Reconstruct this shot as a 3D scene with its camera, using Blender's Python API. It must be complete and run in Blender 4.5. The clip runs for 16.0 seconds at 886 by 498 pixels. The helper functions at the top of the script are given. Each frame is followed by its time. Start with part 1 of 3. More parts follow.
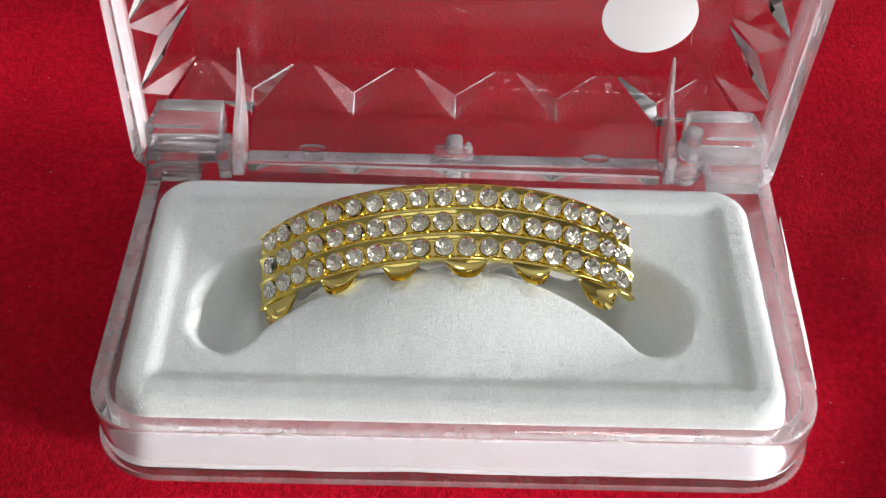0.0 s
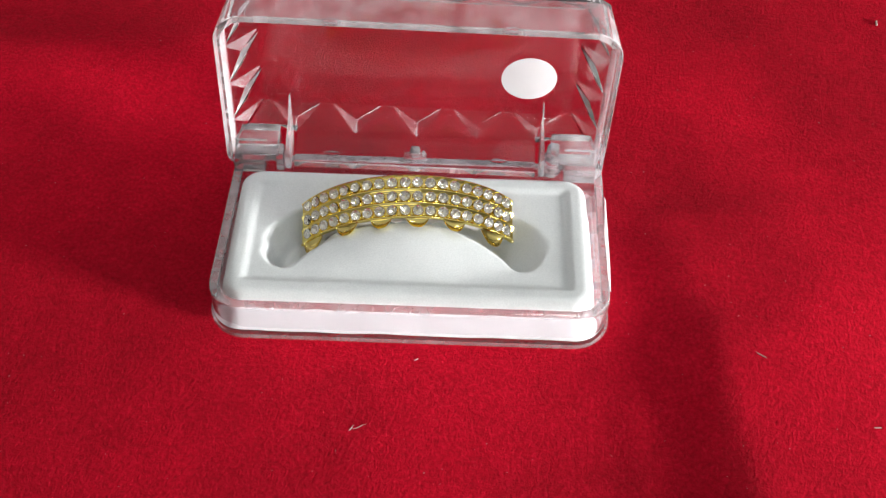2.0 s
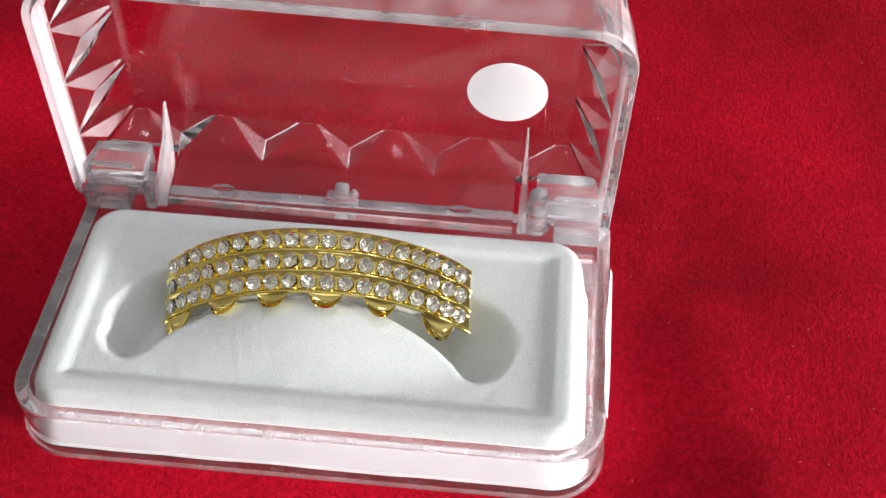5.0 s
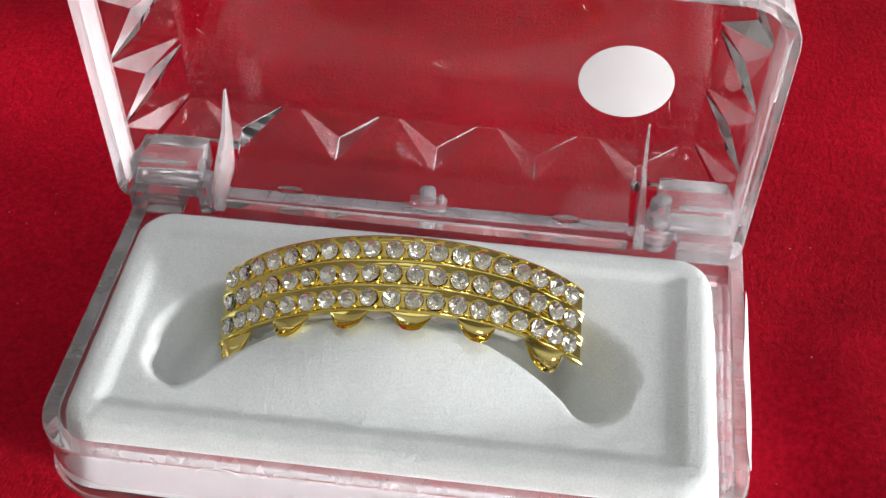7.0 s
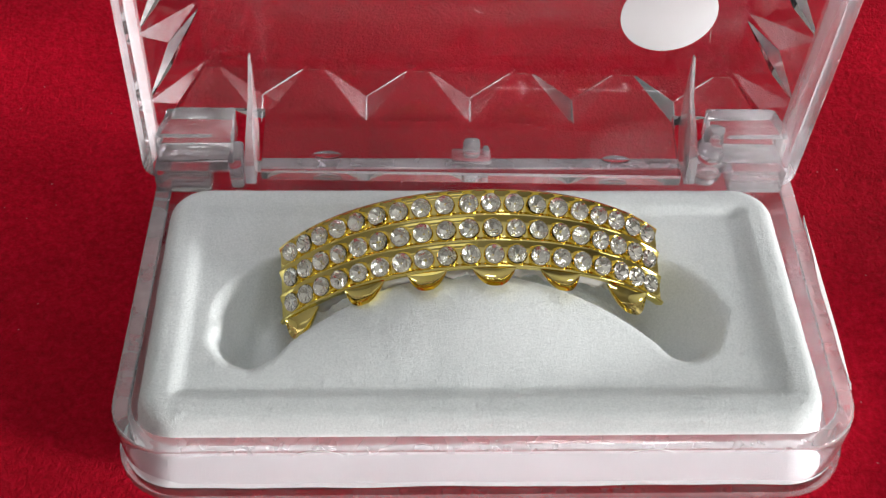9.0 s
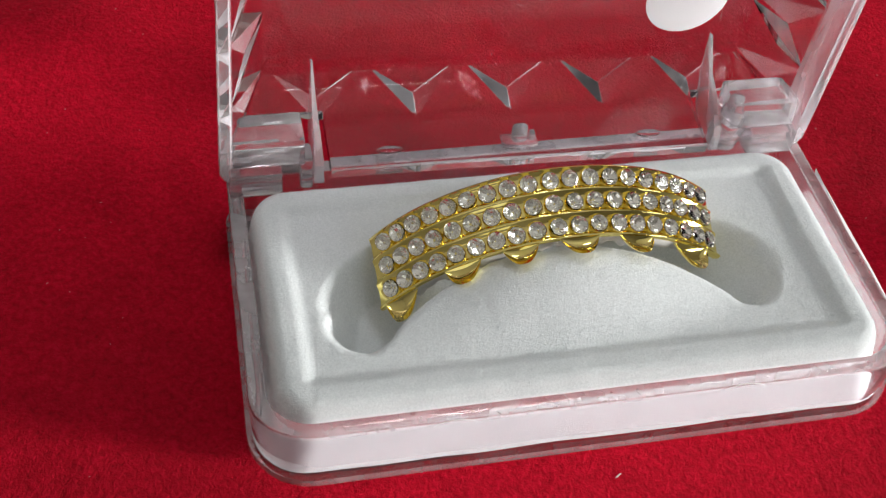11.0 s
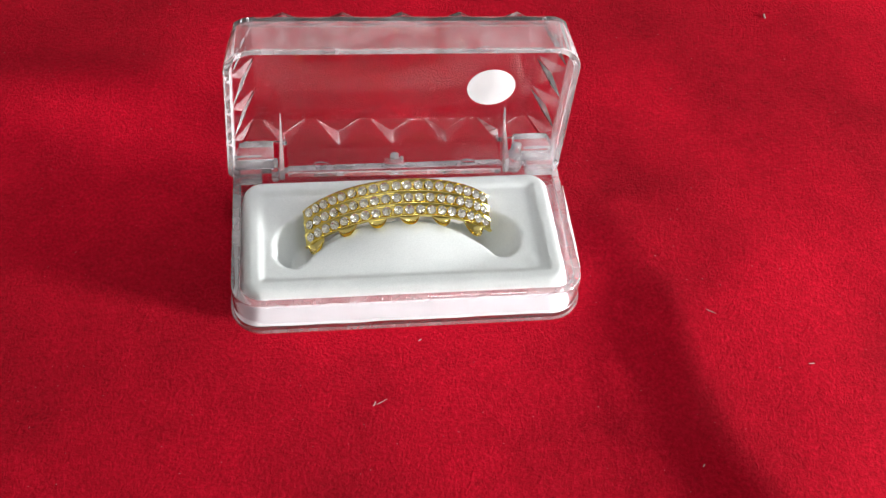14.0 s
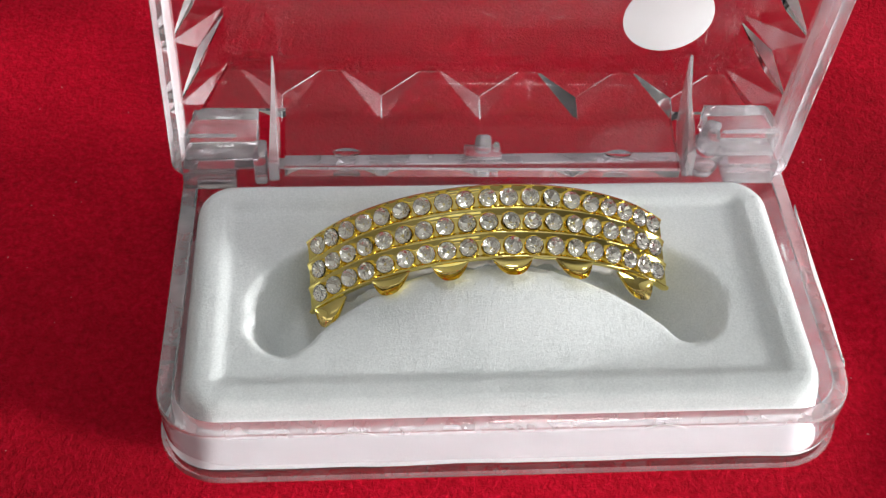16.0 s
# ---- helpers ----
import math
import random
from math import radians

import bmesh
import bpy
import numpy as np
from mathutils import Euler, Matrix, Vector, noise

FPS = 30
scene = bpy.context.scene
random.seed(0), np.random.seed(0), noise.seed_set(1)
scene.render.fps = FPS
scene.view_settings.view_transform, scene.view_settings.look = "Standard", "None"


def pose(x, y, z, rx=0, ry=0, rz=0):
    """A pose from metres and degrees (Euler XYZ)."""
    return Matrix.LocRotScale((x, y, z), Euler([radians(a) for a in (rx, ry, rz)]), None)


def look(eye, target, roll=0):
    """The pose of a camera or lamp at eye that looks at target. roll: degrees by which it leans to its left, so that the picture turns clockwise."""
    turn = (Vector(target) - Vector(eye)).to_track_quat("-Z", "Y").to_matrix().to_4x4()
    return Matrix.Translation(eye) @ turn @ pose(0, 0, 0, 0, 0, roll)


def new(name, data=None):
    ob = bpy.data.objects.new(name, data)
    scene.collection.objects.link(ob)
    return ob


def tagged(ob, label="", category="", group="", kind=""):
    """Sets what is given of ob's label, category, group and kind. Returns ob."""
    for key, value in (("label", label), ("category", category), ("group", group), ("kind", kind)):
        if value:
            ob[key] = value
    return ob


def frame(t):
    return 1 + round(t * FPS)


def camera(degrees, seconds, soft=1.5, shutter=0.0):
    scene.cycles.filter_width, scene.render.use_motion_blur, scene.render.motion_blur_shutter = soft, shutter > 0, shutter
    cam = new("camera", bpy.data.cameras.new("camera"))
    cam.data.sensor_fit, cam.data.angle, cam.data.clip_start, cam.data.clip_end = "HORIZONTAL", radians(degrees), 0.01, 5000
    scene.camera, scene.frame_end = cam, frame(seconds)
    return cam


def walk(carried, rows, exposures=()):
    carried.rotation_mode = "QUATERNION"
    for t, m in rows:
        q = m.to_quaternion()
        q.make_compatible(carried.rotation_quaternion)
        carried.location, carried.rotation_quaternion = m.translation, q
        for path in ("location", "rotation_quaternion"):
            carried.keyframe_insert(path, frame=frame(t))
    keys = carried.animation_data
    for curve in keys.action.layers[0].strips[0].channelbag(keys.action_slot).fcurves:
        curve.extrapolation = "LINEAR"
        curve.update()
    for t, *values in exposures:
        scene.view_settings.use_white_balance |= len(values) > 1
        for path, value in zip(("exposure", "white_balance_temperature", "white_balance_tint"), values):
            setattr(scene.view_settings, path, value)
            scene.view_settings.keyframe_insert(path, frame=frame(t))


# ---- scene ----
cam = camera(40.0, 16.0, soft=1.25)
PATH = [
    (0, (-0.00184, -0.10341, 0.12524), (-0.00106, 0.03176, -0.02217), 1.51),
    (0.5, (-0.00028, -0.12219, 0.14343), (0.00070, 0.01317, -0.00380), 1.69),
    (1, (0.00022, -0.14392, 0.16110), (0.00065, -0.00772, 0.01465), 1.49),
    (1.5, (0.00075, -0.16503, 0.18537), (0.00193, -0.03045, 0.03743), 2.10),
    (2, (0.00825, -0.18548, 0.20574), (0.00743, -0.05128, 0.05746), 1.72),
    (2.5, (0.01921, -0.19770, 0.21843), (0.01677, -0.06466, 0.06911), 1.39),
    (3, (0.02607, -0.19581, 0.21153), (0.02047, -0.06139, 0.06355), 1.07),
    (3.5, (0.02917, -0.17988, 0.20485), (0.02295, -0.04736, 0.05518), 1.46),
    (4, (0.03108, -0.15630, 0.18863), (0.02369, -0.02405, 0.03877), 1.50),
    (6.3, (0.02288, -0.09376, 0.13150), (0.00527, 0.03923, -0.01684), -0.15),
    (6.5, (0.02279, -0.09674, 0.13276), (0.00448, 0.03678, -0.01502), -0.22),
    (7, (0.01820, -0.10076, 0.13011), (-0.00037, 0.03538, -0.01522), -0.29),
    (7.5, (0.01529, -0.10208, 0.12989), (-0.00190, 0.03382, -0.01583), -0.29),
    (8, (0.00658, -0.10078, 0.12985), (-0.00490, 0.03322, -0.01817), 0.12),
    (8.5, (-0.00017, -0.10169, 0.12646), (-0.00399, 0.03311, -0.02123), 0.82),
    (9, (-0.00929, -0.09984, 0.12386), (-0.00241, 0.03443, -0.02422), 2.13),
    (9.5, (-0.01537, -0.09807, 0.12213), (-0.00127, 0.03550, -0.02605), 2.18),
    (9.7, (-0.02087, -0.09879, 0.12193), (-0.00163, 0.03525, -0.02525), 3.03),
    (11.8, (-0.05182, -0.12319, 0.14791), (-0.01150, 0.00655, 0.00114), 6.75),
    (12, (-0.05272, -0.13465, 0.15863), (-0.01390, -0.00621, 0.01032), 6.24),
    (12.5, (-0.04462, -0.16738, 0.18752), (-0.00524, -0.03904, 0.03926), 6.67),
    (13, (-0.03791, -0.19749, 0.21958), (-0.00483, -0.06877, 0.07014), 4.93),
    (13.5, (-0.03564, -0.21371, 0.23715), (-0.00588, -0.08403, 0.08783), 5.56),
    (14, (-0.02631, -0.20698, 0.23378), (-0.00228, -0.07612, 0.08446), 5.40),
    (14.5, (-0.01761, -0.18452, 0.21518), (0.00088, -0.05278, 0.06584), 4.28),
    (15, (-0.01651, -0.14854, 0.18828), (-0.00036, -0.01953, 0.03631), 3.83),
    (15.5, (-0.02191, -0.12233, 0.15443), (-0.00160, 0.00709, 0.00331), 5.68),
    (16, (-0.01795, -0.10475, 0.13096), (-0.00358, 0.02719, -0.01866), 3.83),
]
EXPOSURES = [(0, -0.24), (1.0, -0.27), (1.5, -0.15), (2.0, -0.04), (3.0, 0.02), (4.0, -0.04), (6.5, -0.12), (7.5, -0.29), (9.5, -0.32), (12.0, -0.22), (12.5, -0.07), (13.0, 0.04), (14.5, 0.08), (15.2, -0.09), (16.0, -0.2)]
walk(cam, [(t, look(eye, target, roll)) for t, eye, target, roll in PATH], EXPOSURES)

# ---- light: a daylit room with one window on the right, and added fill lamps ----
world = bpy.data.worlds.new("world")
scene.world = world
world.use_nodes = True
wn = world.node_tree.nodes
sky = wn.new("ShaderNodeTexSky")
sky.sky_type, sky.sun_disc = "NISHITA", False
sky.sun_elevation, sky.sun_rotation = radians(38), radians(105)
wn["Background"].inputs["Strength"].default_value = 0.1
world.node_tree.links.new(sky.outputs["Color"], wn["Background"].inputs["Color"])


def area_light(eye, target, w, h, watts, colour):
    data = bpy.data.lights.new("area_light", "AREA")
    data.shape, data.size, data.size_y = "RECTANGLE", w, h
    data.energy, data.color = watts, colour
    ob = new("area_light", data)
    ob.matrix_world = look(eye, target)
    return ob


area_light((1.36, -0.55, 0.255), (0, 0, 0.02), 0.24, 0.20, 44.0, (1.0, 0.98, 0.96))
# unseen fills in front, behind and on the left, added to balance the window
area_light((-0.3, -1.6, 1.2), (0, 0, 0.02), 0.8, 0.5, 1.1, (0.95, 0.98, 1.0))
area_light((0.7, 1.4, 0.9), (0, 0, 0.02), 0.6, 0.5, 0.7, (0.95, 0.98, 1.0))
area_light((-1.4, 0.3, 0.9), (0, 0, 0.02), 0.35, 0.5, 0.2, (0.95, 0.98, 1.0))
# two more added fills: one aimed up at the ceiling, one hung under it
area_light((1.45, -0.7, 1.0), (0.1, -0.2, 1.8), 0.6, 0.3, 6.5, (0.97, 0.99, 1.0))
area_light((0.3, 0.4, 1.74), (0, 0, 0.02), 0.35, 0.25, 4.0, (0.97, 0.99, 1.0))

MM = 0.001

# ---- materials ----


def material(name):
    m = bpy.data.materials.new(name)
    m.use_nodes = True
    nt = m.node_tree
    return m, nt, nt.nodes["Principled BSDF"]


def coords(nt, scale):
    tc = nt.nodes.new("ShaderNodeTexCoord")
    mp = nt.nodes.new("ShaderNodeMapping")
    mp.inputs["Scale"].default_value = scale if isinstance(scale, tuple) else (scale,) * 3
    nt.links.new(tc.outputs["Object"], mp.inputs["Vector"])
    return mp.outputs["Vector"]


def noise_tex(nt, vec, scale, detail=4.0, rough=0.6):
    n = nt.nodes.new("ShaderNodeTexNoise")
    n.inputs["Scale"].default_value = scale
    n.inputs["Detail"].default_value = detail
    n.inputs["Roughness"].default_value = rough
    nt.links.new(vec, n.inputs["Vector"])
    return n.outputs["Fac"]


def ramp(nt, fac, stops):
    r = nt.nodes.new("ShaderNodeValToRGB")
    el = r.color_ramp.elements
    while len(el) < len(stops):
        el.new(0.5)
    for e, (p, c) in zip(el, stops):
        e.position = p
        e.color = (*c, 1) if len(c) == 3 else c
    nt.links.new(fac, r.inputs["Fac"])
    return r.outputs["Color"]


def bump(nt, bsdf, height, strength, dist):
    b = nt.nodes.new("ShaderNodeBump")
    b.inputs["Strength"].default_value = strength
    b.inputs["Distance"].default_value = dist
    nt.links.new(height, b.inputs["Height"])
    nt.links.new(b.outputs["Normal"], bsdf.inputs["Normal"])
    return b


def mixed(nt, a, b, fac, how="MIX"):
    m = nt.nodes.new("ShaderNodeMix")
    m.data_type, m.blend_type = "RGBA", how
    m.inputs["Factor"].default_value = fac
    nt.links.new(a, m.inputs["A"])
    nt.links.new(b, m.inputs["B"])
    return m.outputs["Result"]


def velvet(name="velvet_pile", deep=1.0, gloss=0.1):
    m, nt, p = material(name)
    v = coords(nt, 1.0)
    fine = noise_tex(nt, coords(nt, (1.0, 0.8, 1.0)), 1200, 4, 0.75)
    mid = noise_tex(nt, v, 160, 4, 0.6)
    wide = noise_tex(nt, v, 14, 3, 0.5)
    c1 = ramp(nt, fine, [(0.32, (0.42 * deep, 0.001, 0.013 * deep)), (0.5, (0.62 * deep, 0.0016, 0.021 * deep)), (0.68, (0.80 * deep, 0.005 * deep, 0.037 * deep))])
    c2 = ramp(nt, mid, [(0.3, (0.84, 0.80, 0.82)), (0.7, (1, 1, 1))])
    c3 = ramp(nt, wide, [(0.36, (0.64, 0.60, 0.62)), (0.62, (1, 1, 1))])
    nt.links.new(mixed(nt, mixed(nt, c1, c2, 1.0, "MULTIPLY"), c3, 1.0, "MULTIPLY"), p.inputs["Base Color"])
    p.inputs["Roughness"].default_value = 0.95 - gloss
    p.inputs["Specular IOR Level"].default_value = gloss
    p.inputs["Sheen Weight"].default_value = 0.1
    p.inputs["Sheen Roughness"].default_value = 0.4
    p.inputs["Sheen Tint"].default_value = (0.9, 0.06, 0.09, 1)
    bump(nt, p, fine, 0.7, 0.001)
    return m


def flock():
    m, nt, p = material("white_flock")
    v = coords(nt, 1.0)
    fine = noise_tex(nt, v, 3800, 3, 0.8)
    wide = noise_tex(nt, v, 90, 3, 0.6)
    c1 = ramp(nt, fine, [(0.25, (0.65, 0.69, 0.695)), (0.7, (0.835, 0.87, 0.875))])
    c2 = ramp(nt, wide, [(0.3, (0.93, 0.94, 0.94)), (0.7, (1, 1, 1))])
    nt.links.new(mixed(nt, c1, c2, 1.0, "MULTIPLY"), p.inputs["Base Color"])
    p.inputs["Roughness"].default_value = 0.95
    p.inputs["Specular IOR Level"].default_value = 0.15
    p.inputs["Sheen Weight"].default_value = 0.15
    bump(nt, p, fine, 0.4, 0.0003)
    return m


def plastic(name="clear_plastic", rough=0.006, spread=0.02, clear=1.0, tint=0.98, wavy=0.02, streak=0.0, ior=1.46):
    m, nt, p = material(name)
    p.inputs["Base Color"].default_value = (tint * 0.985, tint * 0.95, tint * 0.985, 1)
    p.inputs["Transmission Weight"].default_value = clear
    p.inputs["IOR"].default_value = ior
    v = coords(nt, 1.0)
    smear = noise_tex(nt, v, 220, 5, 0.65)
    r = ramp(nt, smear, [(0.45, (rough,) * 3), (0.75, (rough + spread,) * 3)])
    nt.links.new(r, p.inputs["Roughness"])
    if streak:
        # flow marks and smears along the moulded wall; the haze also stands in for highlights
        flow = noise_tex(nt, coords(nt, (1.0, 1.0, 0.15)), 170, 3, 0.6)
        nt.links.new(ramp(nt, flow, [(0.36, (clear,) * 3), (0.68, (clear - streak,) * 3)]), p.inputs["Transmission Weight"])
    if wavy:
        bump(nt, p, noise_tex(nt, v, 260 if wavy > 0.1 else 90, 2, 0.5), wavy + rough, 0.0004)
    return m


def gold():
    m, nt, p = material("polished_gold")
    p.inputs["Metallic"].default_value = 1.0
    v = coords(nt, 1.0)
    n = noise_tex(nt, v, 500, 3, 0.6)
    nt.links.new(ramp(nt, n, [(0.3, (0.90, 0.74, 0.21)), (0.7, (0.97, 0.82, 0.32))]), p.inputs["Base Color"])
    nt.links.new(ramp(nt, n, [(0.4, (0.03,) * 3), (0.8, (0.09,) * 3)]), p.inputs["Roughness"])
    bump(nt, p, noise_tex(nt, v, 260, 2, 0.5), 0.06, 0.0005)
    return m


def foil():
    m, nt, p = material("crystal_foil")
    p.inputs["Metallic"].default_value = 1.0
    p.inputs["Base Color"].default_value = (1.0, 0.99, 0.90, 1)
    p.inputs["Roughness"].default_value = 0.10
    return m


def plain(name, colour, rough, transmission=0.0):
    m, nt, p = material(name)
    v = coords(nt, 1.0)
    lo = tuple(c * 0.93 for c in colour)
    nt.links.new(ramp(nt, noise_tex(nt, v, 60, 4), [(0.3, lo), (0.7, colour)]), p.inputs["Base Color"])
    p.inputs["Roughness"].default_value = rough
    p.inputs["Transmission Weight"].default_value = transmission
    return m


BACKING = velvet("velvet_backing", 0.9)
VELVET, FLOCK, CLEAR, GOLD, FOIL = velvet(gloss=0.2), flock(), plastic(tint=0.96, wavy=0.01, ior=1.46), gold(), foil()
FROSTED = plastic("frosted_plastic", 0.01, 0.05, 0.94, wavy=0.16, streak=0.18)
HAZY = plastic("hazy_plastic", 0.008, 0.04, 0.80, wavy=0.15, streak=0.14)
WALL = plastic("wall_plastic", 0.008, 0.03, 0.98, tint=0.82, streak=0.04)
# strong milky streaks put in for the bright reflections of the lid's sides
SIDE = plastic("side_plastic", 0.006, 0.03, 0.87, wavy=0.30, streak=0.32)
# these two carry the cut facets' pale reflections as haze in the plastic
GLEAM = plastic("gleam_plastic", 0.02, 0.06, 0.89, wavy=0.10, streak=0.14)
CUT = plastic("cut_plastic", 0.02, 0.05, 0.95, wavy=0.08, streak=0.08)
RIMMED = plastic("rim_plastic", 0.008, 0.03, 0.91, wavy=0.2, streak=0.24)
CRYSTAL = plastic("crystal_glass", 0.0, 0.0, 1.0)
CRYSTAL.node_tree.nodes["Principled BSDF"].inputs["Base Color"].default_value = (1, 1, 1, 1)
PAPER = plain("sticker_paper", (0.51, 0.51, 0.52), 0.75)
WHITE = plain("white_edge", (0.74, 0.74, 0.74), 0.6)
TOPSIDE = plastic("top_plastic", 0.006, 0.03, 0.95, wavy=0.12, streak=0.12)
SILICONE = plain("white_silicone", (0.85, 0.84, 0.82), 0.3, 0.6)
PLASTER = plain("wall_plaster", (0.40, 0.385, 0.36), 0.9)
CEILING = plain("ceiling_paint", (0.7, 0.71, 0.71), 0.9)
LINT = plain("lint_fibre", (0.62, 0.50, 0.47), 0.9)

# ---- helpers for shapes ----


def finish(bm, name, smooth=None):
    bmesh.ops.recalc_face_normals(bm, faces=bm.faces)
    me = bpy.data.meshes.new(name)
    bm.to_mesh(me)
    bm.free()
    if smooth is not None:
        for f in me.polygons:
            f.use_smooth = True
        me.set_sharp_from_angle(angle=radians(smooth))
    return me


def part(name, bm, mat, parent=None, label="", smooth=None):
    me = bm if isinstance(bm, bpy.types.Mesh) else finish(bm, name, smooth)
    if not me.materials:
        me.materials.append(mat)
    ob = new(name, me)
    ob.parent = parent
    if label:
        tagged(ob, label)
    return ob


def rounded(x0, x1, y0, y1, r, n=8):
    """Corner points of a rounded rectangle, anticlockwise, in millimetres; r is one radius or four (front left, front right, back right, back left)."""
    rs = r if isinstance(r, tuple) else (r,) * 4
    pts = []
    for (cx, cy, a0), q in zip(((x0, y0, 180), (x1, y0, 270), (x1, y1, 0), (x0, y1, 90)), rs):
        ox = cx + q if cx == x0 else cx - q
        oy = cy + q if cy == y0 else cy - q
        for k in range(n + 1):
            a = radians(a0 + 90 * k / n)
            pts.append((ox + q * math.cos(a), oy + q * math.sin(a)))
    return pts


def loft(bm, loops, close=True):
    """Joins loops of points (mm) with quads; close: caps the first and last loop."""
    rows = [[bm.verts.new(Vector(p) * MM) for p in loop] for loop in loops]
    n = len(rows[0])
    for a, b in zip(rows, rows[1:]):
        for k in range(n):
            bm.faces.new((a[k], a[(k + 1) % n], b[(k + 1) % n], b[k]))
    if close:
        bm.faces.new(rows[0])
        bm.faces.new(rows[-1])
    return rows


def box(bm, x0, x1, y0, y1, z0, z1, bevel=0.0, segs=2):
    made = bmesh.ops.create_cube(bm, size=1.0)["verts"]
    for v in made:
        v.co = Vector((x0 + (v.co.x + 0.5) * (x1 - x0), y0 + (v.co.y + 0.5) * (y1 - y0), z0 + (v.co.z + 0.5) * (z1 - z0))) * MM
    if bevel:
        edges = list({e for v in made for e in v.link_edges})
        bmesh.ops.bevel(bm, geom=edges, offset=bevel * MM, segments=segs, affect="EDGES", profile=0.5)


def smooth01(a, b, x):
    t = min(max((x - a) / (b - a), 0.0), 1.0)
    return t * t * (3 - 2 * t)


def fibres(name, base_ob, mat, count, length, width, seed, area_of=None, brushed=0.0):
    """Short fibres that stand on a surface, as thin blades in one mesh."""
    rs = np.random.RandomState(seed)
    me = base_ob.data
    me.calc_loop_triangles()
    co = np.zeros(len(me.vertices) * 3)
    me.vertices.foreach_get("co", co)
    co = co.reshape(-1, 3)
    tri = np.zeros(len(me.loop_triangles) * 3, dtype=np.int32)
    me.loop_triangles.foreach_get("vertices", tri)
    tri = tri.reshape(-1, 3)
    a, b, c = co[tri[:, 0]], co[tri[:, 1]], co[tri[:, 2]]
    nrm = np.cross(b - a, c - a)
    area = np.linalg.norm(nrm, axis=1)
    nrm = nrm / np.maximum(area[:, None], 1e-15)
    area = area * (np.abs(nrm[:, 2]) + 0.4)
    if area_of:
        area = area * area_of((a + b + c) / 3 / MM)
    pick = rs.choice(len(tri), count, p=area / area.sum())
    u, v = rs.rand(2, count)
    over = u + v > 1
    u[over], v[over] = 1 - u[over], 1 - v[over]
    root = a[pick] + (b - a)[pick] * u[:, None] + (c - a)[pick] * v[:, None]
    way = nrm[pick] + rs.normal(0, 0.5 if brushed else 0.55, (count, 3))
    if brushed:
        # strokes that lay the pile one way or the other
        x, y = root[:, 0] / MM, root[:, 1] / MM
        lean = np.sin(x / 13 + 2.1 * np.sin(y / 31)) + np.sin((x + 0.8 * y) / 23 + 1.3) + 0.6 * np.sin((y - 0.5 * x) / 9 + 1.7 * np.sin(x / 19))
        way[:, 0] += brushed * 0.4 * lean
        way[:, 1] += brushed * lean
    way /= np.linalg.norm(way, axis=1)[:, None]
    across = np.cross(way, rs.normal(0, 1, (count, 3)))
    across /= np.linalg.norm(across, axis=1)[:, None]
    size = length * MM * rs.uniform(0.5, 1.2, (count, 1))
    pts = np.stack([root - across * width * MM, root + across * width * MM, root + way * size], 1).reshape(-1, 3)
    out = bpy.data.meshes.new(name)
    out.from_pydata(pts.tolist(), [], np.arange(count * 3).reshape(-1, 3).tolist())
    out.materials.append(mat)
    ob = new(name, out)
    ob.parent = base_ob
    return tagged(ob, kind="stuff")


# ---- the room that closes the place ----
def room_wall(name, x0, x1, y0, y1, z0, z1, mat):
    bm = bmesh.new()
    box(bm, x0, x1, y0, y1, z0, z1)
    tagged(part(name, bm, mat), kind="structure")


room_wall("wall_north", -1600, 1600, 2000, 2100, -760, 1800, PLASTER)
room_wall("wall_south", -1600, 1600, -2100, -2000, -760, 1800, PLASTER)
room_wall("wall_west", -1700, -1600, -2100, 2100, -760, 1800, PLASTER)
room_wall("wall_east", 1600, 1700, -2100, 2100, -760, 1800, PLASTER)
room_wall("ceiling", -1700, 1700, -2100, 2100, 1800, 1900, CEILING)
room_wall("floor", -1700, 1700, -2100, 2100, -860, -760, PLASTER)


# ---- red velvet cloth, spread over a table ----
def cloth_height(x, y):
    """Height in mm of the cloth: flat under the box, soft folds beside it."""
    h = 0.8 * noise.noise(Vector((x * 0.018, y * 0.018, 1.7)))
    h += 2.0 * noise.noise(Vector((x * 0.008, y * 0.011, 6.3)))
    # a long wandering fold beside the box, steep on its near side
    d = x - (62.5 - 0.15 * y + 5 * noise.noise(Vector((3.1, y * 0.035, 0.4))))
    steep = 17 + 6 * noise.noise(Vector((8.2, y * 0.03, 2.0)))
    rise = smooth01(-steep, 2, d) * (1 - smooth01(2, 72, d))
    h += (3.7 + 0.02 * max(-y, 0) + 1.2 * noise.noise(Vector((x * 0.03, y * 0.045, 9.0)))) * rise * (1 - smooth01(-12, 24, y))
    h += 0.9 * noise.noise(Vector((x * 0.035 + y * 0.012, y * 0.02, 4.4))) * smooth01(46, 64, x)
    # a shallow second one nearer the front
    d = x - (47 + 0.06 * (-30 - y))
    h += 0.5 * smooth01(-7, 0, d) * (1 - smooth01(0, 16, d)) * smooth01(24, 40, -y)
    # a crease across, behind
    h += 0.35 * smooth01(6, 15, y) * (1 - smooth01(15, 24, y)) * smooth01(52, 62, x) * (1 - smooth01(85, 120, x))
    h += 2.4 * smooth01(38, 66, y) * (1 - smooth01(66, 84, y)) * (1 - smooth01(-70, -44, x))
    flat = max(smooth01(44, 56, abs(x)), smooth01(28, 42, abs(y + 3)))
    return h * flat


